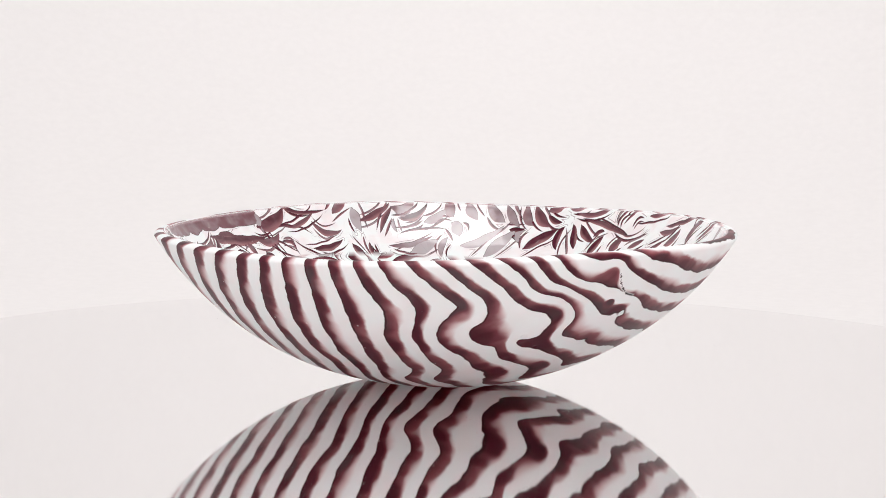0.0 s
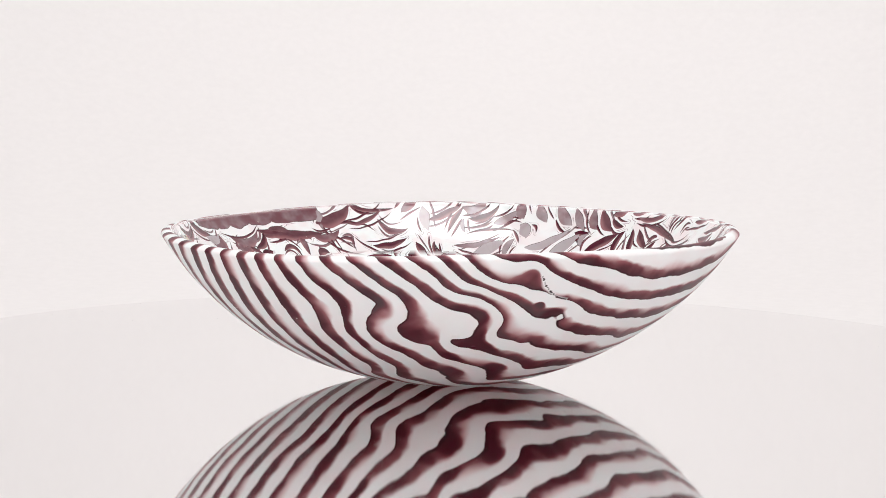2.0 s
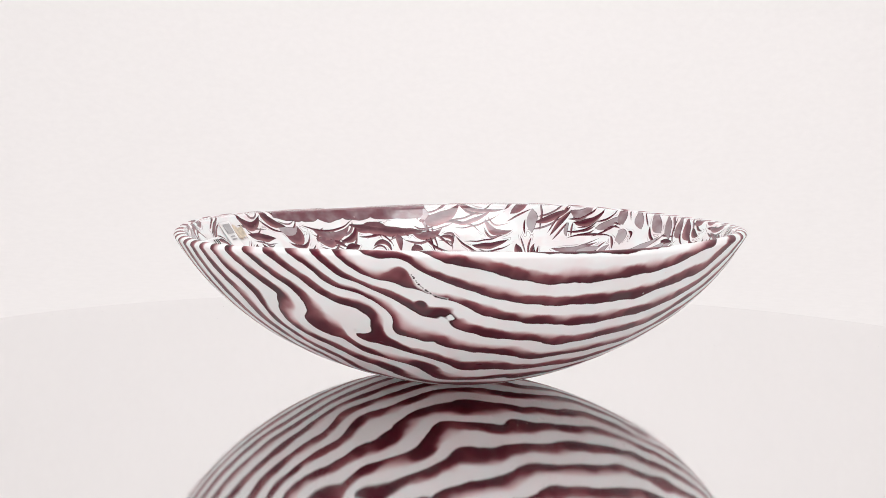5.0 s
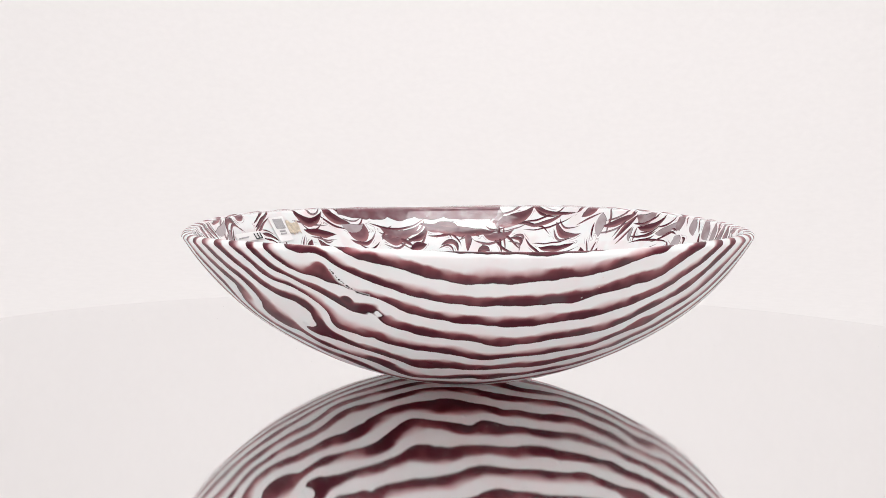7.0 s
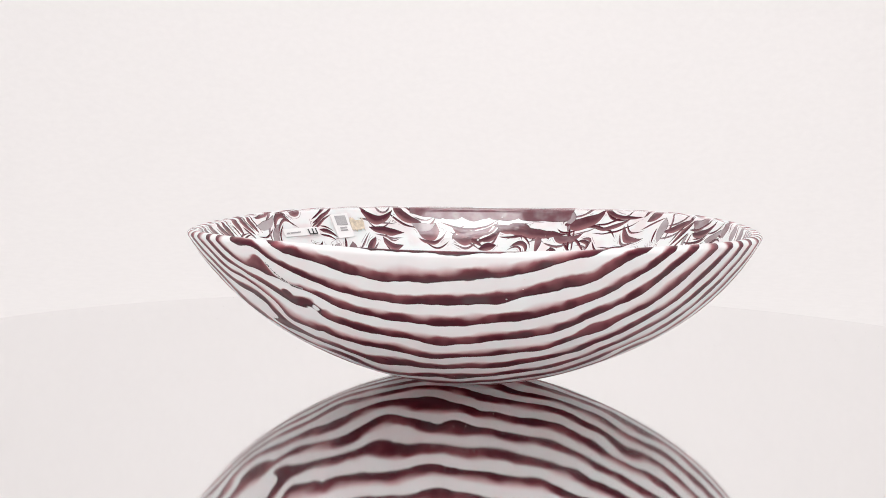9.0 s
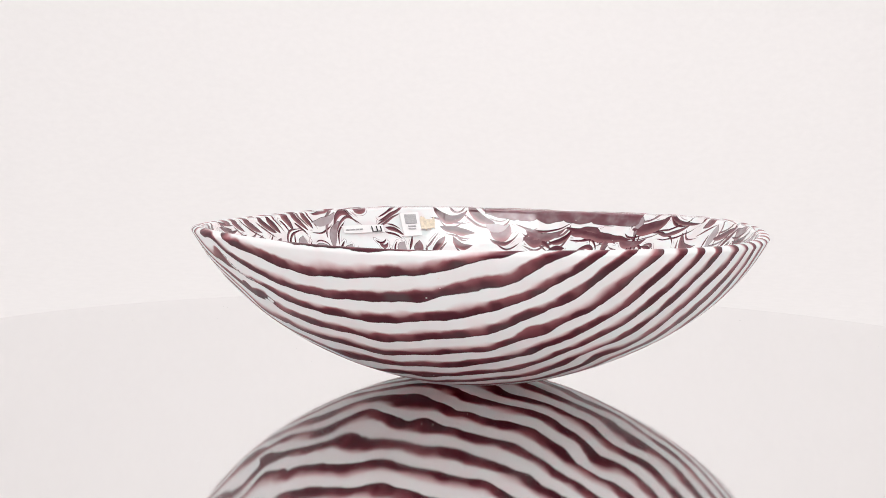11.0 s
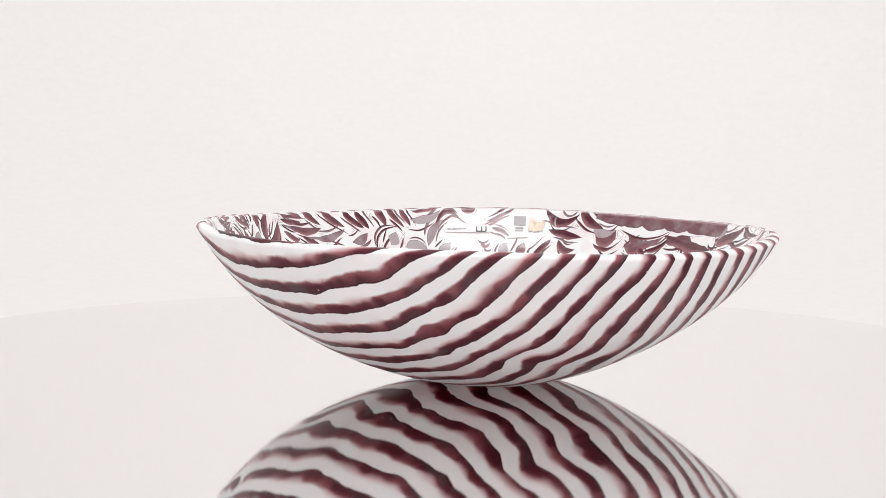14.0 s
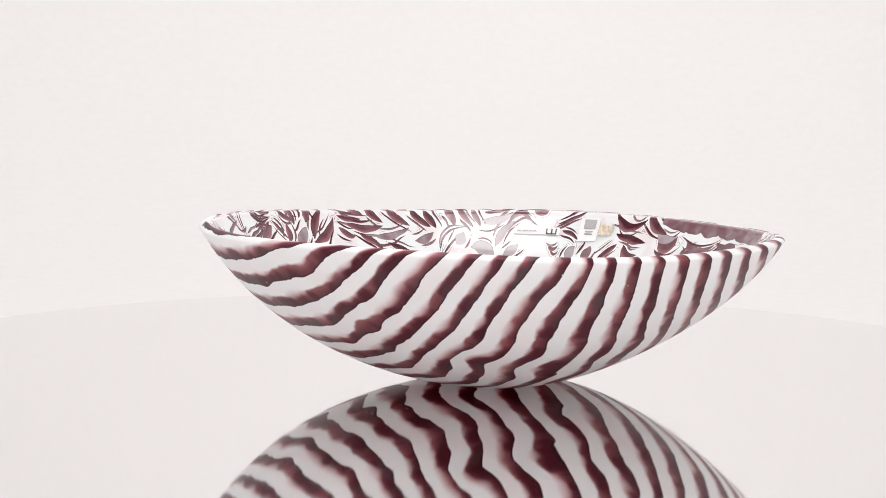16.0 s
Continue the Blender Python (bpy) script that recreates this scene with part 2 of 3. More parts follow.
def outer_point(p, a):
    """A point of the outer face: p runs from 0 at the foot to 1 at the rim."""
    up = (1 - np.sqrt(1 - (p * BEND) ** 2)) / (1 - math.sqrt(1 - BEND ** 2))
    z = up * DEEP + (rim_height(a) - WALL - DEEP) * p ** 4 + (slump(a) + slump_high(a) * p ** 2) * 4 * p ** 2 * (1 - p ** 2)
    r = p * rim_radius(a)
    z = np.maximum(z - GROUND_OFF, 0)
    return CENTRE[0] + r * np.cos(a) + FOOT[0] * (1 - p * p), CENTRE[1] + r * np.sin(a) + FOOT[1] * (1 - p * p), z


def inner_point(p, a, lift=0.0):
    """A point of the inner face, or one that far above it."""
    x, y, z = outer_point(p, a)
    high = rim_height(a) - WALL - GROUND_OFF
    inward = 2 * HALF * p + lift * 0.8
    return x - inward * np.cos(a), y - inward * np.sin(a), z * (high - 0.007) / high + 0.007 + lift * 0.6


def sheet_radius(p):
    return np.arcsin(p * BEND) / math.asin(BEND)


# bending of the rods: broad waves, then single kinks (across, along, rods shifted)
BROAD = [
    [0.12, 0.374, -0.079, 0.161, 0.036, -0.068, -0.001, 0.055, -0.011],
    [-0.168, 0.08, -0.337, -0.011, 0.105, -0.017, 0.038, -0.025, -0.005],
    [-0.235, -0.064, -0.145, -0.022, 0.139, -0.028, -0.012, -0.013, -0.014],
    [0.1, -0.08, 0.128, 0.139, -0.029, -0.077, -0.061, 0.09, -0.033],
    [0.209, -0.044, 0.061, 0.046, -0.141, 0.002, 0.028, 0.003, -0.002],
    [0.06, -0.04, -0.023, -0.009, -0.08, 0.03, 0.031, -0.053, 0.047],
    [0.114, -0.053, -0.071, 0.123, -0.067, -0.053, 0.029, 0.036, 0.031],
    [0.054, 0.027, -0.033, 0.021, -0.008, -0.015, 0.049, 0.028, -0.011],
]
KINKS = [
    (0.559, -0.61, 0.76), (0.376, -0.373, 0.21), (0.306, 0.477, 0.42), (0.286, -0.497, 0.11), (0.244, -0.695, -0.41),
    (0.679, -0.474, 0.14), (0.379, -0.775, 0.38), (0.51, -0.738, 0.17), (0.326, -0.227, -0.31), (0.184, 0.486, 0.32),
    (0.626, -0.557, 0.36), (0.704, -0.406, 0.04), (0.79, -0.613, 0.33), (0.341, -0.669, -0.33), (0.43, -0.524, -0.21),
    (0.541, -0.455, -0.21), (-0.12, -0.474, 0.21), (0.678, -0.663, -0.42), (0.486, 0.252, -0.14), (0.67, -0.3, -0.09),
    (0.84, 0.528, 0.24), (0.231, -0.097, -0.33), (-0.1, 0.492, 0.31), (0.142, -0.396, -0.33), (0.265, -0.621, -0.22),
    (0.149, -0.144, -0.23), (0.655, 0.532, -0.12), (0.908, -0.419, 0.27), (0.036, -0.383, -0.29), (0.157, -0.823, 0.25),
    (0.313, -0.841, 0.19), (0.455, 0.33, -0.02),
]
NICKS = [
    (0.428, -0.526, -0.43), (0.425, -0.296, 0.25), (0.704, -0.406, 0.4), (0.54, -0.477, -0.3), (0.306, 0.499, 0.29),
    (0.431, -0.346, 0.23), (0.618, -0.143, 0.16), (0.75, -0.592, 0.28), (0.453, 0.34, -0.25), (0.332, 0.046, 0.23),
    (0.419, -0.061, 0.17), (0.514, -0.169, 0.13), (0.565, 0.242, -0.12), (0.611, -0.657, 0.21), (0.832, 0.138, -0.14),
    (0.34, -0.762, 0.17), (0.296, -0.135, 0.2), (0.526, -0.539, 0.14), (0.612, 0.395, 0.16), (0.35, -0.649, -0.22),
    (0.022, 0.502, -0.18), (0.309, -0.058, 0.17), (0.325, -0.426, 0.15), (0.204, -0.451, 0.13), (0.6, 0.648, 0.13),
    (0.508, 0.42, 0.15), (0.362, -0.003, -0.17), (0.444, 0.012, 0.16), (0.282, 0.394, -0.17), (0.562, 0.425, -0.15),
    (0.11, -0.695, -0.13), (0.596, -0.375, 0.11),
]
# later sways of whole bundles of rods, and smaller bends among them
SWAYS = [(0.263, 0.732, 0.38), (0.408, 0.355, 0.23), (0.386, -0.829, 0.33), (0.58, -0.292, 0.08), (0.917, 0.17, 0.09)]
BENDS = [
    (0.661, 0.69, 0.18), (0.643, 0.276, -0.2), (0.507, -0.525, 0.22), (0.604, -0.707, -0.18), (0.213, 0.959, -0.21),
    (0.243, 0.516, -0.19), (0.662, 0.513, 0.15), (0.805, 0.446, -0.18), (0.911, 0.377, 0.2), (0.652, -0.5, -0.16),
    (0.399, 0.132, 0.1), (0.382, 0.251, -0.21), (0.753, -0.379, 0.16), (0.885, -0.192, -0.12), (0.311, 0.169, 0.19),
    (0.583, -0.19, 0.07), (0.869, -0.405, -0.12), (0.788, -0.546, 0.1), (0.574, 0.632, -0.09), (0.509, 0.02, 0.39),
    (0.574, -0.05, -0.22), (0.462, -0.028, -0.37), (0.499, -0.113, 0.29), (0.454, -0.195, -0.14), (0.411, 0.556, 0.08),
    (0.338, 0.87, 0.1), (0.386, -0.829, -0.28), (0.576, 0.8, 0.06),
]
# and those lower down, towards the foot
FOOT_SWAYS = [
    (0.054, 0.191, 0.33), (-0.150, 0.590, -0.29), (0.466, -0.235, -0.12), (0.270, -0.553, -0.16), (0.162, -0.298, -0.11),
    (0.482, 0.254, 0.08),
]
FOOT_BENDS = [
    (0.407, -0.030, 0.27), (0.087, 0.493, 0.33), (0.232, 0.053, 0.24), (0.118, -0.463, 0.39), (0.222, 0.263, -0.16),
    (0.317, -0.358, 0.30), (-0.033, 0.303, 0.29), (0.154, 0.146, 0.28), (0.482, 0.426, -0.14), (0.655, 0.006, -0.13),
    (0.190, 0.477, 0.16), (0.300, -0.120, 0.29), (0.482, 0.091, -0.17), (0.370, -0.457, -0.23), (-0.068, 0.440, -0.18),
    (-0.159, 0.344, 0.17), (0.046, 0.625, -0.13), (0.367, -0.264, 0.18), (0.341, -0.168, -0.18), (0.402, -0.362, -0.12),
    (0.340, 0.549, -0.06), (0.144, 0.331, 0.09), (0.376, -0.527, 0.15), (0.292, 0.263, -0.09), (0.576, 0.336, -0.07),
    (0.224, -0.228, -0.11),
]
# blots where a rod spread, or white broke through: across, along, size, rod
BLOTS = ((0.742, -0.584, 0.024, 2.0), (0.69, -0.48, 0.018, 3.0), (0.375, -0.605, 0.045, 6.0), (0.335, -0.745, 0.028, 7.0),
         (0.573, -0.40, 0.022, 4.0), (0.468, -0.56, 0.030, 5.5))


DEGREE = 2.75                # millimetres along the wall to a degree
# where a rod was pulled out thin: across, along, size
PULLED = ((0.748, -0.495, 0.05), (0.703, -0.378, 0.022))
# a hairline crack below the rim: angle, height
CRACK = ((303.8, 0.968), (305.0, 0.946), (306.5, 0.93), (308.2, 0.916), (310.2, 0.91))


def crack_depth(angle, p):
    """Millimetres inside the crack; negative off it."""
    x, y = angle * DEGREE + 0.35 * np.sin(p * 900), p * 165.0
    best = np.full(x.shape, 9.0)
    for (a0, p0), (a1, p1) in zip(CRACK, CRACK[1:]):
        ex, ey = (a1 - a0) * DEGREE, (p1 - p0) * 165.0
        f = np.clip(((x - a0 * DEGREE) * ex + (y - p0 * 165.0) * ey) / (ex * ex + ey * ey), 0, 1)
        best = np.minimum(best, np.hypot(x - a0 * DEGREE - f * ex, y - p0 * 165.0 - f * ey))
    return 0.40 + 0.12 * np.sin(p * 420) - best


def rods_outside(a, b):
    """Number of the rod at a across and b along the flat sheet."""
    out = (0.907 - a) / PITCH
    x, y = np.arccos(np.clip(a / 1.1, -1, 1)), np.arccos(np.clip(b / 1.1, -1, 1))
    for i, row in enumerate(BROAD):
        for k, c in enumerate(row):
            out = out + c * np.cos(i * x) * np.cos(k * y)
    for size, bends in ((0.06, KINKS), (0.03, NICKS), (0.12, SWAYS), (0.06, BENDS), (0.10, FOOT_SWAYS), (0.05, FOOT_BENDS)):
        for ka, kb, c in bends:
            out = out + c * np.exp(-((a - ka) ** 2 + (b - kb) ** 2) / (2 * size ** 2))
    for ka, kb, r, n in BLOTS:
        out = out + (n - out) * np.exp(-((a - ka) ** 2 + (b - kb) ** 2) ** 2 / r ** 4)
    return out


def ripple(a, b, size, seed):
    """Smooth random field of about unit height with waves of the given size."""
    rng = np.random.RandomState(seed)
    out = 0 * a
    for k in range(7):
        way, f, ph = rng.uniform(0, 2 * math.pi), rng.uniform(0.7, 1.4) / size, rng.uniform(0, 2 * math.pi)
        out = out + np.sin(2 * math.pi * f * (a * math.cos(way) + b * math.sin(way)) + ph)
    return out / 2.6


WHIRLS = ((0.49, 0.83, 4.2, 0.085), (0.62, -0.74, -4.0, 0.085), (-0.30, 0.93, 1.6, 0.06), (-0.52, -0.80, 2.2, 0.08), (0.28, -0.93, 1.2, 0.05), (-0.66, 0.66, -1.5, 0.07))


def rods_inside(a, b):
    """The same rods on the inner face, combed to and fro along lines that cross them, with whirls where the comb turned."""
    for wa, wb, turn, size in WHIRLS:
        da, db = a - wa, b - wb
        g = turn * np.exp(-(da * da + db * db) / size ** 2)
        a, b = wa + da * np.cos(g) - db * np.sin(g), wb + da * np.sin(g) + db * np.cos(g)
    b2 = b + 0.012 * ripple(a, b, 0.30, 3) + 0.004 * ripple(a, b, 0.12, 7)
    a2 = a + 0.026 * ripple(a, b, 0.28, 4) + 0.005 * ripple(a, b, 0.09, 9)
    mid = (b > -0.62) & (b < 0.30)
    x = np.where(mid, b2 / 0.085, (np.abs(b2) - 0.945) / 0.125)
    line = np.round(x)
    off = np.abs(x - line)
    way = np.where(mid, -1.0, np.where(np.mod(line, 2) < 0.5, 1.0, -1.0) * np.sign(b))
    drag = way * (np.where(mid, 0.15, 0.6) * (1 - 2 * off) + 0.55 * (np.exp(-off / 0.14) - 0.028))
    reach = np.where(mid, 0.42, 0.72) + 0.22 * ripple(a, b, 0.4, 5)
    taper = np.where(mid, 0.8, 0.25) + np.where(mid, 0.3, 0.85) * np.clip(off / 0.30, 0, 1) ** 0.7
    return (0.907 - a2) / PITCH + 6 * np.clip(-a2 - 0.25, 0, 0.5) + reach * drag + 0.09 * ripple(a, b, 0.10, 6), taper


# strokes of the comb on the inner wall, by neighbourhood: each from (angle, depth below the rim in mm) to (angle, depth), its bow and half width in mm, its tone
SCALLOPS = [
    (180.8, 8.7, 175.0, 8.7, -3.6, 2.5, 0.20),
    (170.8, 18.3, 165.2, 12.6, -7.1, 2.5, 0.45),
    (163.8, 21.8, 158.8, 10.7, -4.2, 1.8, 0.95),
    (156.8, 11.2, 150.2, 20.3, 4.0, 2.5, 0.75),
    (144.2, 18.3, 136.5, 16.0, -3.9, 2.5, 0.50),
    (149.8, 21.1, 145.2, 21.3, 3.8, 1.4, 0.60),
    (170.8, 11.8, 160.5, 10.4, -7.0, 2.5, 0.45), (169.0, 16.3, 163.0, 26.8, 0.6, 1.4, 0.75), (163.8, 28.4, 159.2, 25.4, 0.2, 2.1, 1.0), (160.0, 10.1, 140.8, 16.6, -2.9, 2.9, 0.8),
    (155.5, 27.0, 150.8, 33.3, 6.5, 1.4, 0.7), (148.5, 17.1, 148.0, 32.2, 0.6, 1.8, 0.5), (145.2, 32.7, 142.0, 32.2, 2.2, 2.1, 0.75),
]
COMBED = [
    (141.0, -0.7, 140.8, 13.9, 0.4, 2.1, 0.3), (140.5, 11.0, 138.2, 34.4, -0.8, 0.8, 1.0), (141.8, 9.0, 132.5, -0.7, -3.6, 3.6, 0.75), (133.5, 11.2, 124.5, 1.9, -3.3, 1.4, 0.6),
    (138.2, 12.6, 126.3, 18.6, 5.2, 0.7, 0.9), (141.5, 15.0, 133.5, 30.9, 0.9, 0.7, 0.8), (142.8, 17.1, 130.8, 35.9, -4.8, 0.7, 0.9), (137.0, 22.3, 134.0, 30.0, 5.1, 1.1, 0.7),
    (133.2, 20.8, 122.8, 36.5, -3.2, 0.7, 0.9), (134.2, -4.0, 121.0, 1.0, -3.6, 1.1, 0.8), (132.5, -2.1, 125.7, 4.0, -2.9, 0.7, 0.9), (119.5, 4.3, 115.2, -2.8, 0.6, 2.1, 0.5),
    (125.5, 9.6, 118.2, 15.8, -5.6, 1.8, 0.5),
]
LEAVES = [
    (128.2, 28.6, 118.7, 23.0, -2.9, 1.8, 1.0), (126.3, 31.6, 115.0, 39.1, -1.4, 0.7, 0.9), (116.2, 26.6, 113.2, 39.5, -0.1, 2.1, 0.85), (112.8, 9.6, 104.8, -1.6, -2.0, 1.8, 0.65),
    (104.5, 0.6, 107.8, 18.6, -0.6, 1.4, 0.75), (114.2, 1.0, 112.8, 17.6, -0.3, 2.5, 0.15), (110.5, 31.8, 107.5, 36.8, -3.2, 1.1, 0.7), (111.2, 24.9, 110.2, 37.6, -1.5, 1.1, 0.8),
    (105.8, 27.9, 93.8, 19.3, -2.2, 1.4, 0.35), (105.5, 32.2, 95.8, 34.8, -2.0, 0.6, 0.9), (100.0, 31.8, 92.5, 21.6, -1.1, 3.2, 0.1), (102.5, 7.9, 95.5, -1.1, -3.5, 1.8, 0.95),
    (104.5, 0.6, 98.5, -3.1, -3.6, 2.1, 0.35),
]
RIM_DABS = [
    (96.0, 10.4, 90.8, 1.3, -1.4, 2.1, 0.3), (104.0, 8.7, 103.2, 18.1, -1.2, 1.1, 0.25), (103.2, 19.3, 90.0, 15.0, 2.5, 0.6, 0.9), (101.2, 13.9, 96.2, 8.4, -1.3, 0.6, 0.8),
    (90.2, 19.6, 91.2, 34.6, -2.8, 1.8, 0.3), (90.8, -2.1, 88.8, 6.1, -0.2, 2.9, 0.4), (85.8, -1.8, 82.8, 7.6, -0.6, 2.5, 0.28), (80.8, -2.3, 76.0, 8.2, -1.0, 2.5, 0.3),
    (76.0, -1.4, 72.0, 10.4, -0.7, 2.1, 0.3), (71.0, -2.0, 68.5, 9.3, -2.2, 2.1, 0.4), (68.8, -1.5, 64.2, 9.6, -1.6, 2.5, 0.65), (65.2, 2.8, 61.0, 6.4, -1.1, 1.4, 0.85),
    (65.5, 0.3, 61.0, -4.0, -0.7, 1.4, 0.5),
]
FEATHERS = [
    (89.2, 10.4, 87.0, 18.3, 1.1, 3.2, 0.15), (93.8, 12.6, 88.8, 9.3, 3.0, 0.5, 0.9), (86.2, 25.4, 76.2, 10.4, -2.7, 2.5, 0.12), (79.8, 31.3, 72.5, 11.8, -0.2, 2.9, 0.12),
    (74.5, 12.1, 70.5, 11.0, -1.0, 1.4, 0.95), (69.5, 24.0, 61.8, 10.7, 0.3, 2.5, 1.0), (60.3, 23.0, 60.0, 9.0, 3.1, 2.1, 1.0), (55.5, 21.8, 58.2, 7.3, -0.2, 1.8, 0.95),
    (56.0, 7.3, 50.3, 16.8, -1.5, 1.8, 0.85), (50.3, 25.4, 48.2, 12.9, 0.2, 2.1, 0.9), (51.0, 13.9, 48.5, 10.1, 1.4, 1.1, 0.8), (43.0, 22.8, 41.5, 14.2, 1.9, 2.9, 0.6),
    (71.2, 20.3, 70.2, 12.3, 3.8, 1.8, 0.25),
]
WHIRL = [
    (55.8, 3.7, 41.8, 12.1, 1.0, 1.1, 0.7), (51.8, 2.8, 39.8, 12.6, 0.4, 0.6, 0.9), (58.2, 1.0, 47.8, -3.7, -2.4, 1.1, 0.5), (60.3, -1.7, 54.8, -4.0, -1.2, 1.1, 0.5),
    (45.8, 9.8, 34.2, 6.4, -6.6, 0.6, 0.9), (44.5, 7.9, 36.0, 4.6, -5.9, 0.5, 0.7), (43.5, 5.8, 39.0, -3.5, 2.3, 0.7, 0.6), (40.5, 7.3, 37.8, 1.3, 3.0, 0.6, 0.9),
    (45.0, 7.3, 43.0, -2.2, 3.3, 0.7, 0.8), (28.2, 4.0, 16.8, -4.0, -0.5, 1.1, 0.75), (30.2, 7.9, 23.5, 3.7, -1.8, 1.4, 0.6), (25.2, 14.7, 23.0, 4.9, -2.1, 2.1, 0.55),
    (30.8, 18.3, 26.3, 11.5, -1.0, 1.2, 0.7),
]
LOBES = [
    (16.5, 12.1, 14.3, -0.9, 5.2, 1.8, 0.45), (12.0, 8.7, 6.2, -3.3, 0.6, 1.2, 0.6), (38.2, 19.1, 34.2, 13.1, 0.1, 1.4, 0.5), (36.5, 0.3, 28.8, -4.0, -0.8, 0.9, 0.7),
    (19.8, 12.9, 357.2, 5.2, -2.5, 0.6, 0.9), (2.0, -2.5, 356.0, 1.0, -1.9, 4.6, 0.2), (318.5, 0.0, 317.0, -1.4, -0.0, 3.6, 0.2), (315.8, -0.3, 310.2, 6.4, -3.1, 0.7, 0.8),
    (303.8, -3.8, 300.8, 2.8, 1.1, 1.4, 0.4), (312.5, 9.0, 299.8, 1.0, -1.3, 0.9, 0.6), (297.2, -1.9, 299.5, 11.8, -0.3, 0.6, 0.9), (286.8, 4.3, 292.8, 14.7, 0.0, 1.1, 0.8),
    (285.5, 3.1, 282.8, 14.7, 0.5, 1.2, 0.6),
]
CURLS = [
    (293.3, -3.5, 285.8, 1.3, -3.1, 0.6, 0.8), (290.8, -4.0, 284.5, -2.1, -2.2, 0.6, 0.7), (293.3, 6.4, 286.5, 7.6, 1.5, 0.7, 0.8), (282.5, -3.4, 277.2, 3.4, -2.5, 1.2, 0.55),
    (278.8, -2.6, 278.5, 6.1, 1.7, 1.6, 0.55), (281.0, 5.5, 283.2, 16.0, 1.7, 1.6, 0.55), (293.0, 13.4, 286.5, 6.4, -0.5, 1.8, 0.5), (280.0, 16.3, 274.8, 7.9, -1.1, 2.5, 0.3),
    (274.0, 14.7, 268.5, -1.8, 1.4, 2.1, 0.7), (274.5, 17.1, 265.5, 1.6, -3.8, 1.8, 0.65), (274.2, -2.5, 274.2, 4.3, 2.1, 2.1, 0.5), (302.2, 4.9, 296.5, 4.6, -3.0, 0.6, 0.9),
    (298.8, 12.6, 289.8, 5.5, -0.4, 0.7, 0.7),
]
HERRINGBONE = [
    (261.8, -4.0, 256.8, 1.0, -0.1, 1.4, 0.5), (256.2, -4.0, 252.2, 5.5, -0.6, 1.8, 0.65), (250.8, -2.6, 245.5, 7.9, -0.1, 1.8, 0.65), (244.5, -1.8, 240.0, 8.7, -0.5, 1.8, 0.8),
    (241.2, -1.7, 238.8, 9.6, 0.2, 1.8, 0.85), (235.8, -3.7, 233.8, 8.2, 1.0, 2.1, 0.6), (264.2, 0.6, 258.0, 3.1, -1.3, 1.4, 0.75), (262.5, 5.8, 252.5, 7.6, -2.5, 1.8, 0.5),
    (255.5, 14.2, 246.0, 9.3, -2.4, 1.8, 0.35), (244.8, 17.8, 239.5, 12.6, -1.6, 2.1, 0.35), (259.8, 11.8, 254.2, 24.2, 0.7, 1.8, 0.75), (252.5, 18.8, 245.5, 27.0, -0.7, 1.8, 0.85),
    (265.0, 8.7, 261.2, 13.9, -1.5, 1.8, 0.5),
]
CURVED_LINES = [
    (233.0, -3.7, 229.2, 9.8, 0.3, 1.4, 0.65), (229.5, -2.9, 227.5, 9.0, 0.4, 1.4, 0.65), (238.8, 25.9, 229.8, 9.8, 7.0, 0.6, 0.9), (238.5, 29.1, 231.5, 12.1, 1.2, 0.6, 0.8),
    (233.8, 20.6, 231.8, 12.9, -0.3, 2.9, 0.15), (227.0, 4.6, 219.5, 0.0, -2.5, 2.1, 0.15), (223.8, 22.3, 219.0, 5.2, 1.5, 2.1, 0.25), (230.0, 23.0, 224.5, 30.9, 3.2, 3.9, 0.12),
    (221.5, 28.4, 217.8, 20.6, -0.7, 2.5, 0.12), (221.0, 9.8, 213.8, 7.3, 8.5, 1.1, 0.6), (214.2, -3.0, 210.5, -2.5, -2.5, 1.4, 0.5), (208.2, 7.0, 200.5, -2.9, 0.3, 0.7, 0.8),
    (208.8, 11.8, 201.5, 1.0, 0.4, 0.6, 0.6),
]
LABEL_LOBES = [
    (206.5, 10.7, 202.3, 16.3, 0.7, 1.1, 0.8), (209.8, 20.8, 207.2, 20.8, -3.1, 1.1, 0.6), (204.0, 29.8, 202.5, 21.1, 0.7, 2.5, 0.15), (200.0, 30.2, 198.5, 20.6, -0.9, 2.5, 0.4),
    (195.5, 27.9, 191.5, 17.8, -1.2, 1.8, 0.75), (193.3, -1.2, 185.5, -0.0, -6.7, 2.5, 1.0), (185.0, -2.3, 178.5, 8.4, -1.9, 2.5, 0.8), (192.2, 11.0, 183.5, 15.3, -1.3, 2.1, 1.0),
    (179.5, 14.5, 174.8, 9.0, -6.4, 2.9, 0.5), (189.5, 18.8, 184.3, 24.5, -3.3, 2.1, 0.65), (179.8, 19.3, 172.8, 18.6, -4.3, 1.1, 0.7), (169.2, 22.8, 166.5, 14.5, 1.5, 2.1, 0.45),
    (159.0, 14.2, 151.2, 12.1, -1.0, 2.1, 0.65),
]
STROKES = (SCALLOPS, COMBED, LEAVES, RIM_DABS, FEATHERS, WHIRL, LOBES, CURLS, HERRINGBONE, CURVED_LINES, LABEL_LOBES)


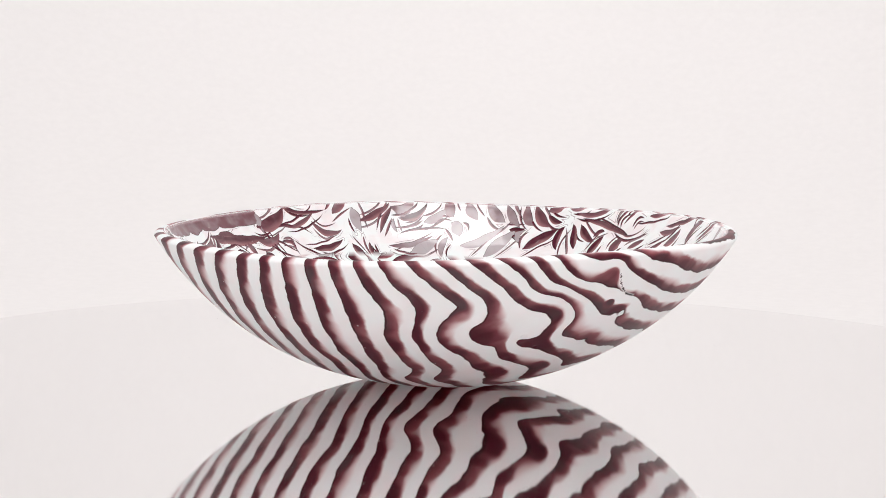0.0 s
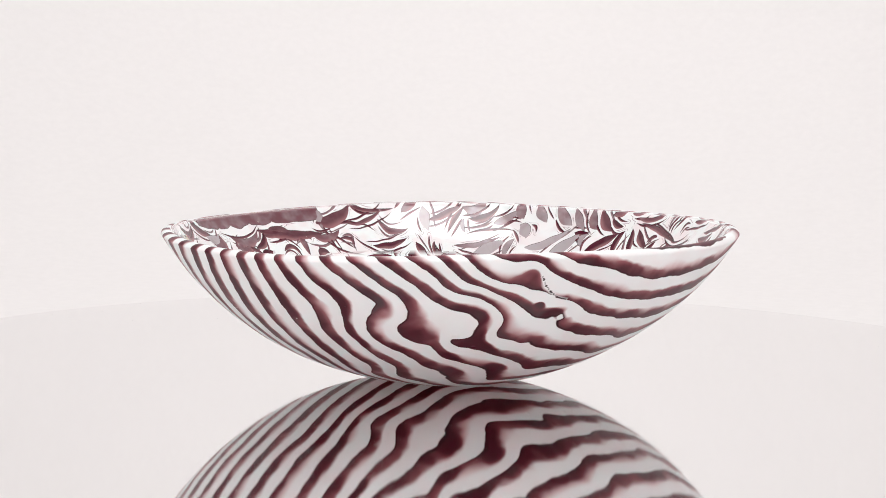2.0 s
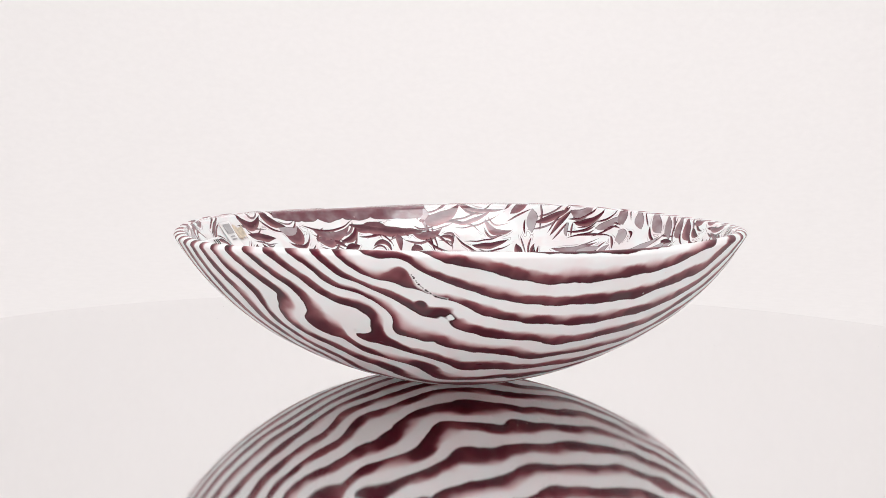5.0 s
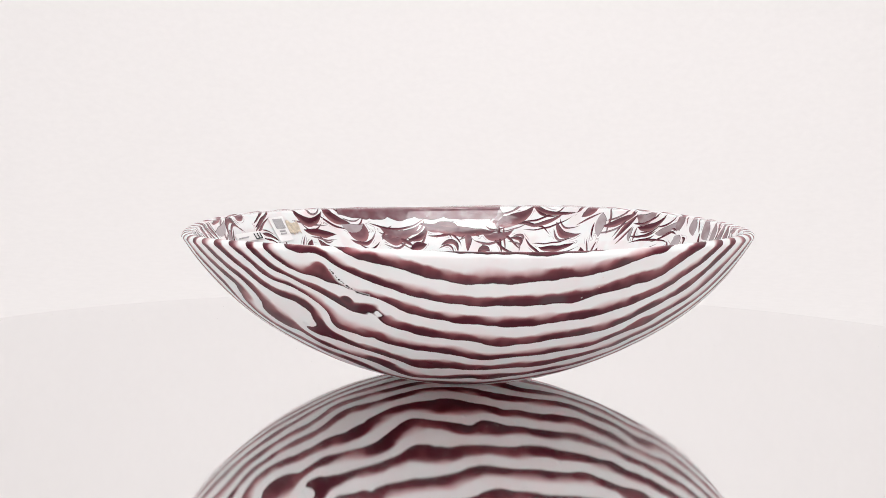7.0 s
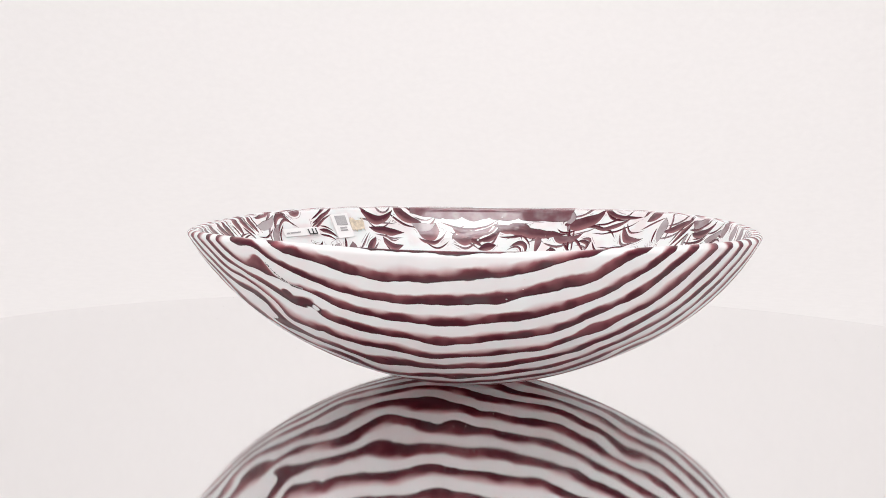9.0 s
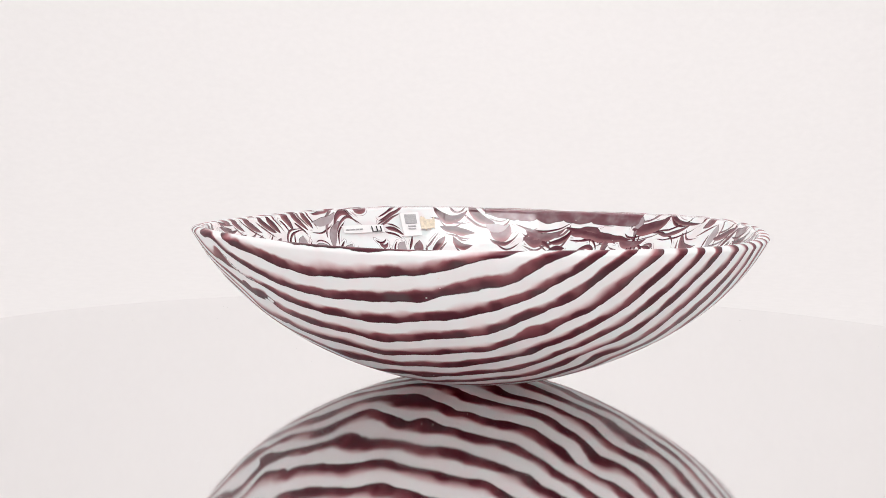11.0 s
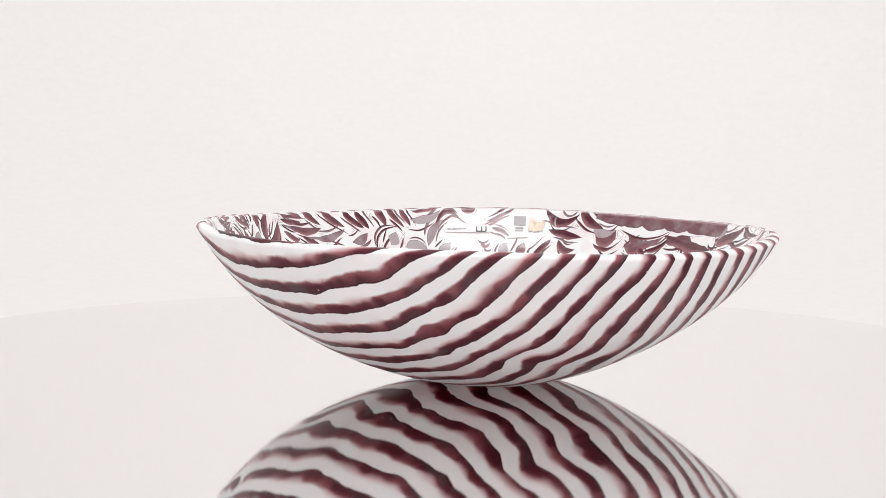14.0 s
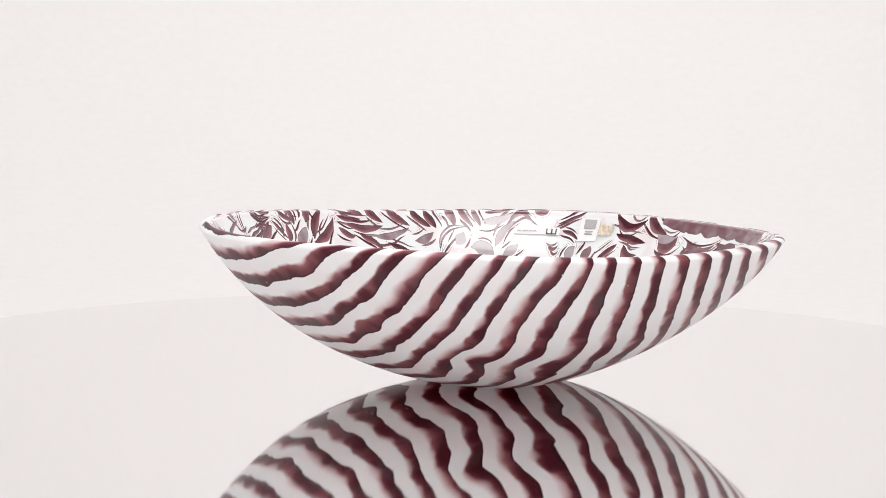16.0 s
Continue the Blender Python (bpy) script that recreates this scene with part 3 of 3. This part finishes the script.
def drawn_strokes(angle, down):
    """Depth inside the nearest stroke, place across it and tone, at angles in degrees and millimetres below the rim."""
    depth, side, tone = np.full(angle.shape, -6.0), np.zeros(angle.shape), np.zeros(angle.shape)
    x, y = angle * DEGREE, down
    x, y = x + 0.35 * ripple(x, y, 16.0, 21), y + 0.30 * ripple(x, y, 14.0, 23)

    def keep(where, d, u, v):
        better = d > depth[where]
        i, j = where[0][better], where[1][better]
        depth[i, j], side[i, j], tone[i, j] = d[better], u[better], v

    # the comb leaves thin strands beside each stroke
    rng = random.Random(11)
    strands = []
    for a0, y0, a1, y1, bow, half, shade in itertools.chain(*STROKES):
        for hand in (-1, 1):
            thin = half < 0.9
            if abs(a1 - a0) > 40 or rng.random() < (0.5 if thin else 0.12):
                continue
            dx, dy = (a1 - a0) * DEGREE, y1 - y0
            size = math.hypot(dx, dy)
            if size > 30:
                continue
            off = hand * (half * 1.5 + rng.uniform(0.7, 1.9))
            ox, oy = -dy / size * off, dx / size * off
            slip, grow = rng.uniform(-0.25, 0.25), rng.uniform(-0.15, 0.25)
            if thin:
                slip, grow, hand = 0.0, -0.06, 0
            strands.append((a0 + (ox + dx * (slip - grow)) / DEGREE, y0 + oy + dy * (slip - grow), a1 + (ox + dx * (slip + grow)) / DEGREE,
                            y1 + oy + dy * (slip + grow), bow + hand * rng.uniform(-0.2, 0.9), rng.uniform(0.40, 0.72), rng.choice((0.4, 0.6, 0.9, 1.0))))
    for a0, y0, a1, y1, bow, half, shade in itertools.chain(*STROKES, strands):
        p, q = np.array((a0 * DEGREE, y0)), np.array((a1 * DEGREE, y1))
        if abs(a1 - a0) > 180:
            q[0] += math.copysign(360, a0 - a1) * DEGREE
        way = (q - p) / max(np.hypot(*(q - p)), 0.01)
        mid = (p + q) / 2 + 2 * bow * np.array((-way[1], way[0]))
        s = np.linspace(0, 1, 13)[:, None]
        line = p * (1 - s) ** 2 + 2 * mid * s * (1 - s) + q * s ** 2
        where = np.nonzero((x > line[:, 0].min() - 8) & (x < line[:, 0].max() + 8) & (y > line[:, 1].min() - 8) & (y < line[:, 1].max() + 8))
        if not len(where[0]):
            continue
        px, py = x[where], y[where]
        best, along, across = np.full(px.shape, 1e9), np.zeros(px.shape), np.zeros(px.shape)
        for k in range(12):
            ex, ey = line[k + 1] - line[k]
            f = np.clip(((px - line[k, 0]) * ex + (py - line[k, 1]) * ey) / (ex * ex + ey * ey + 1e-9), 0, 1)
            dx, dy = px - line[k, 0] - f * ex, py - line[k, 1] - f * ey
            d = np.hypot(dx, dy)
            nearer = d < best
            best = np.where(nearer, d, best)
            along = np.where(nearer, (k + f) / 12, along)
            across = np.where(nearer, np.sign(ex * dy - ey * dx) * d, across)
        half = 1.35 * half + 0.1
        wide = half * np.clip(np.sin(math.pi * np.clip(along, 0.02, 0.98) ** 0.85), 0, 1) ** 0.7
        keep(where, wide - best, across / half, shade)
    # the last rod: a broad band along the rim with a cusped lower border
    low = 7.2 * np.clip((182 - angle) / 9, 0, 1) ** 0.8 + 0.4 * ripple(x, y, 14.0, 24)
    for cusp in (173.0, 168.3, 161.5, 154.3):
        low = low - 2.6 * np.exp(-np.abs(angle - cusp) / 0.9)
    where = np.nonzero((angle > 135) & (angle < 185) & (y < 14))
    keep(where, np.minimum(low - y, np.minimum(angle - 140.6, 181.0 - angle) * DEGREE)[where], (0.2 + 0 * y)[where], 0.46)
    return depth, side, tone


def bowl():
    root = new("bowl")
    na = 1680
    ang = np.linspace(0, 2 * np.pi, na, endpoint=False)
    rows, radius, turn_in = [], [], []
    below, height = [], []
    for p in np.concatenate([np.linspace(0.004, 0.5, 70), np.linspace(0.503, 1, 190)]):
        below.append(-5.0)
        height.append(p)
        rows.append(outer_point(p, ang))
        radius.append(sheet_radius(p))
        turn_in.append(0.0)
    R, H = rim_radius(ang), rim_height(ang)
    for k in range(1, 12):
        a = math.pi * k / 12
        r = R - HALF + HALF * math.cos(a)
        rows.append((CENTRE[0] + r * np.cos(ang), CENTRE[1] + r * np.sin(ang), H - GROUND_OFF - WALL + ROUND * math.sin(a)))
        radius.append(1 + 0.06 * (0.5 - abs(k / 12 - 0.5)))
        turn_in.append(min(max((k / 12 - 0.58) / 0.25, 0.0), 1.0))
        below.append(-5.0 * (12 - k) / 12)
    for p in np.concatenate([np.linspace(1, 0.80, 120), np.linspace(0.795, 0.004, 40)]):
        rows.append(inner_point(p, ang))
        radius.append(sheet_radius(p))
        turn_in.append(1.0)
        below.append(130.0 * (math.asin(BEND) - math.asin(p * BEND)))
    nr = len(rows)
    verts = np.stack([np.stack(r, -1) for r in rows]).reshape(-1, 3)
    idx = np.arange(nr * na).reshape(nr, na)
    nxt = np.roll(idx, -1, 1)
    quads = np.stack([idx[:-1], nxt[:-1], nxt[1:], idx[1:]], -1).reshape(-1, 4)
    faces = quads.tolist() + [idx[0][::-1].tolist(), idx[-1].tolist()]
    me = bpy.data.meshes.new("glass_body")
    me.from_pydata(verts.tolist(), [], faces)
    me.materials.append(GLASS)
    me.shade_smooth()
    s, w = np.array(radius)[:, None], np.array(turn_in)[:, None]
    w = w * w * (3 - 2 * w)
    a, b = s * np.cos(ang - ACROSS), s * np.sin(ang - ACROSS)
    inner, taper = rods_inside(a, b)
    taper = 1 + (taper - 1) * w
    for ka, kb, size in PULLED:
        taper = taper * (1 - 0.8 * (1 - w) * np.exp(-((a - ka) ** 2 + (b - kb) ** 2) ** 2 / size ** 4))
    rod = rods_outside(a, b) * (1 - w) + inner * w
    at = me.attributes.new("rod", "FLOAT", "POINT")
    at.data.foreach_set("value", np.asarray(rod, dtype=np.float32).ravel())
    at = me.attributes.new("taper", "FLOAT", "POINT")
    at.data.foreach_set("value", np.asarray(taper, dtype=np.float32).ravel())
    at = me.attributes.new("sheet", "FLOAT_VECTOR", "POINT")
    at.data.foreach_set("vector", np.stack([a, b, w + 0 * a], -1).astype(np.float32).ravel())
    down = np.array(below)[:, None] + 0 * a
    depth, side, tone = drawn_strokes(np.degrees(ang)[None, :] + 0 * a, down)
    outer = 260
    split = crack_depth(np.degrees(ang)[None, :] + 0 * a[:outer], np.array(height)[:, None] + 0 * a[:outer])
    depth[:outer], side[:outer], tone[:outer] = split, 0.6, 1.0
    cover = w * np.clip((36 - down) / 4, 0, 1)
    cover[:outer] = np.clip(0.7 + split / 0.5, 0, 1)
    at = me.attributes.new("leaf", "FLOAT_VECTOR", "POINT")
    at.data.foreach_set("vector", np.stack([depth, side, tone], -1).astype(np.float32).ravel())
    at = me.attributes.new("drawn", "FLOAT", "POINT")
    at.data.foreach_set("value", cover.astype(np.float32).ravel())
    body = new("glass_body", me)
    body.parent = root
    return tagged(root, "round fused glass bowl striped white and dark amethyst", "bowl")


BOWL = bowl()
LABEL_PAPER = plain("label_paper", (0.86, 0.85, 0.85), 0.45, 0.0, 0.02, 300.0)
INK = plain("black_ink", (0.02, 0.02, 0.022), 0.5)
PALE_INK = plain("grey_ink", (0.42, 0.41, 0.42), 0.5, 0.0, 0.35, 900.0)
GOLD_PATTERN = plain("gold_pattern", (0.66, 0.57, 0.45), 0.42, 0.35, 0.6, 520.0, 0.9)


def on_wall(name, a0, a1, p0, p1, mat, parent, lift, label="", thick=0.0003, ragged=0.0, skew=0.0, n=10):
    """A thin sheet stuck to the bowl's inner wall between two angles (degrees) and two heights p."""
    bm = bmesh.new()
    rng = random.Random(5)
    grid = []
    for i in range(n + 1):
        row = []
        wob = [rng.uniform(-ragged, ragged) for _ in range(2)]
        for k in range(5):
            p = p0 + (p1 - p0) * k / 4 + skew * (i / n - 0.5)
            a = a0 + (a1 - a0) * i / n
            if ragged:
                p += wob[0] * 0.02 * (k == 0) + wob[1] * 0.02 * (k == 4)
                a += ragged * rng.uniform(-0.5, 0.5)
            a = radians(a)
            lo, hi = inner_point(p, a, lift), inner_point(p, a, lift + thick)
            row.append((bm.verts.new([float(c) for c in lo]), bm.verts.new([float(c) for c in hi])))
        grid.append(row)
    for i in range(n):
        for k in range(4):
            q = (grid[i][k], grid[i + 1][k], grid[i + 1][k + 1], grid[i][k + 1])
            bm.faces.new([v[1] for v in q])
            bm.faces.new([v[0] for v in reversed(q)])
    ring = [grid[i][0] for i in range(n + 1)] + [grid[n][k] for k in range(1, 5)] + [grid[i][4] for i in range(n - 1, -1, -1)] + [grid[0][k] for k in range(3, 0, -1)]
    for u, v in zip(ring, ring[1:] + ring[:1]):
        bm.faces.new((u[0], v[0], v[1], u[1]))
    bmesh.ops.recalc_face_normals(bm, faces=bm.faces)
    return part(name, bm, mat, parent, label, smooth=False)


def stickers():
    # long narrow label: a black mark of three strokes on a bar at one end, a line of small print at the other
    long_label = on_wall("long_label", 218.8, 207.3, 0.9390, 0.9620, LABEL_PAPER, BOWL, 0.0004, "narrow white paper label with black mark", skew=-0.003)
    on_wall("mark_base", 210.7, 208.1, 0.9395, 0.9420, INK, long_label, 0.0009, n=3)
    for a in (210.7, 209.4, 208.3):
        on_wall("mark_stroke", a, a - 0.28, 0.9420, 0.9560, INK, long_label, 0.0009, n=2)
    for a0, a1 in ((218.1, 217.1), (216.8, 215.4), (215.2, 214.3), (214.1, 213.3)):
        on_wall("print_bar", a0, a1, 0.9480, 0.9510, PALE_INK, long_label, 0.0009, n=2)
    # square label with a plain grey field and faint print, beside a pale sticker with a gold pattern
    square = on_wall("square_label", 202.2, 197.4, 0.9220, 0.9930, LABEL_PAPER, BOWL, 0.0004, "small white paper label with grey field", skew=0.003)
    on_wall("grey_field", 201.2, 198.2, 0.9610, 0.9870, PALE_INK, square, 0.0009, n=4)
    for p in (0.9510, 0.9430):
        on_wall("print_bar", 200.7, 198.7, p, p + 0.0035, PALE_INK, square, 0.0009, n=3)
    on_wall("gold_sticker", 197.2, 193.6, 0.9440, 0.978, GOLD_PATTERN, BOWL, 0.0005, "small pale sticker with ragged gold pattern", ragged=0.35)


stickers()


def motions():
    rows = [(t, pose(0, 0, 0, 0, 0, -turned(t))) for t in range(17)]
    walk(BOWL, rows)
    walk(TABLE, rows)


motions()
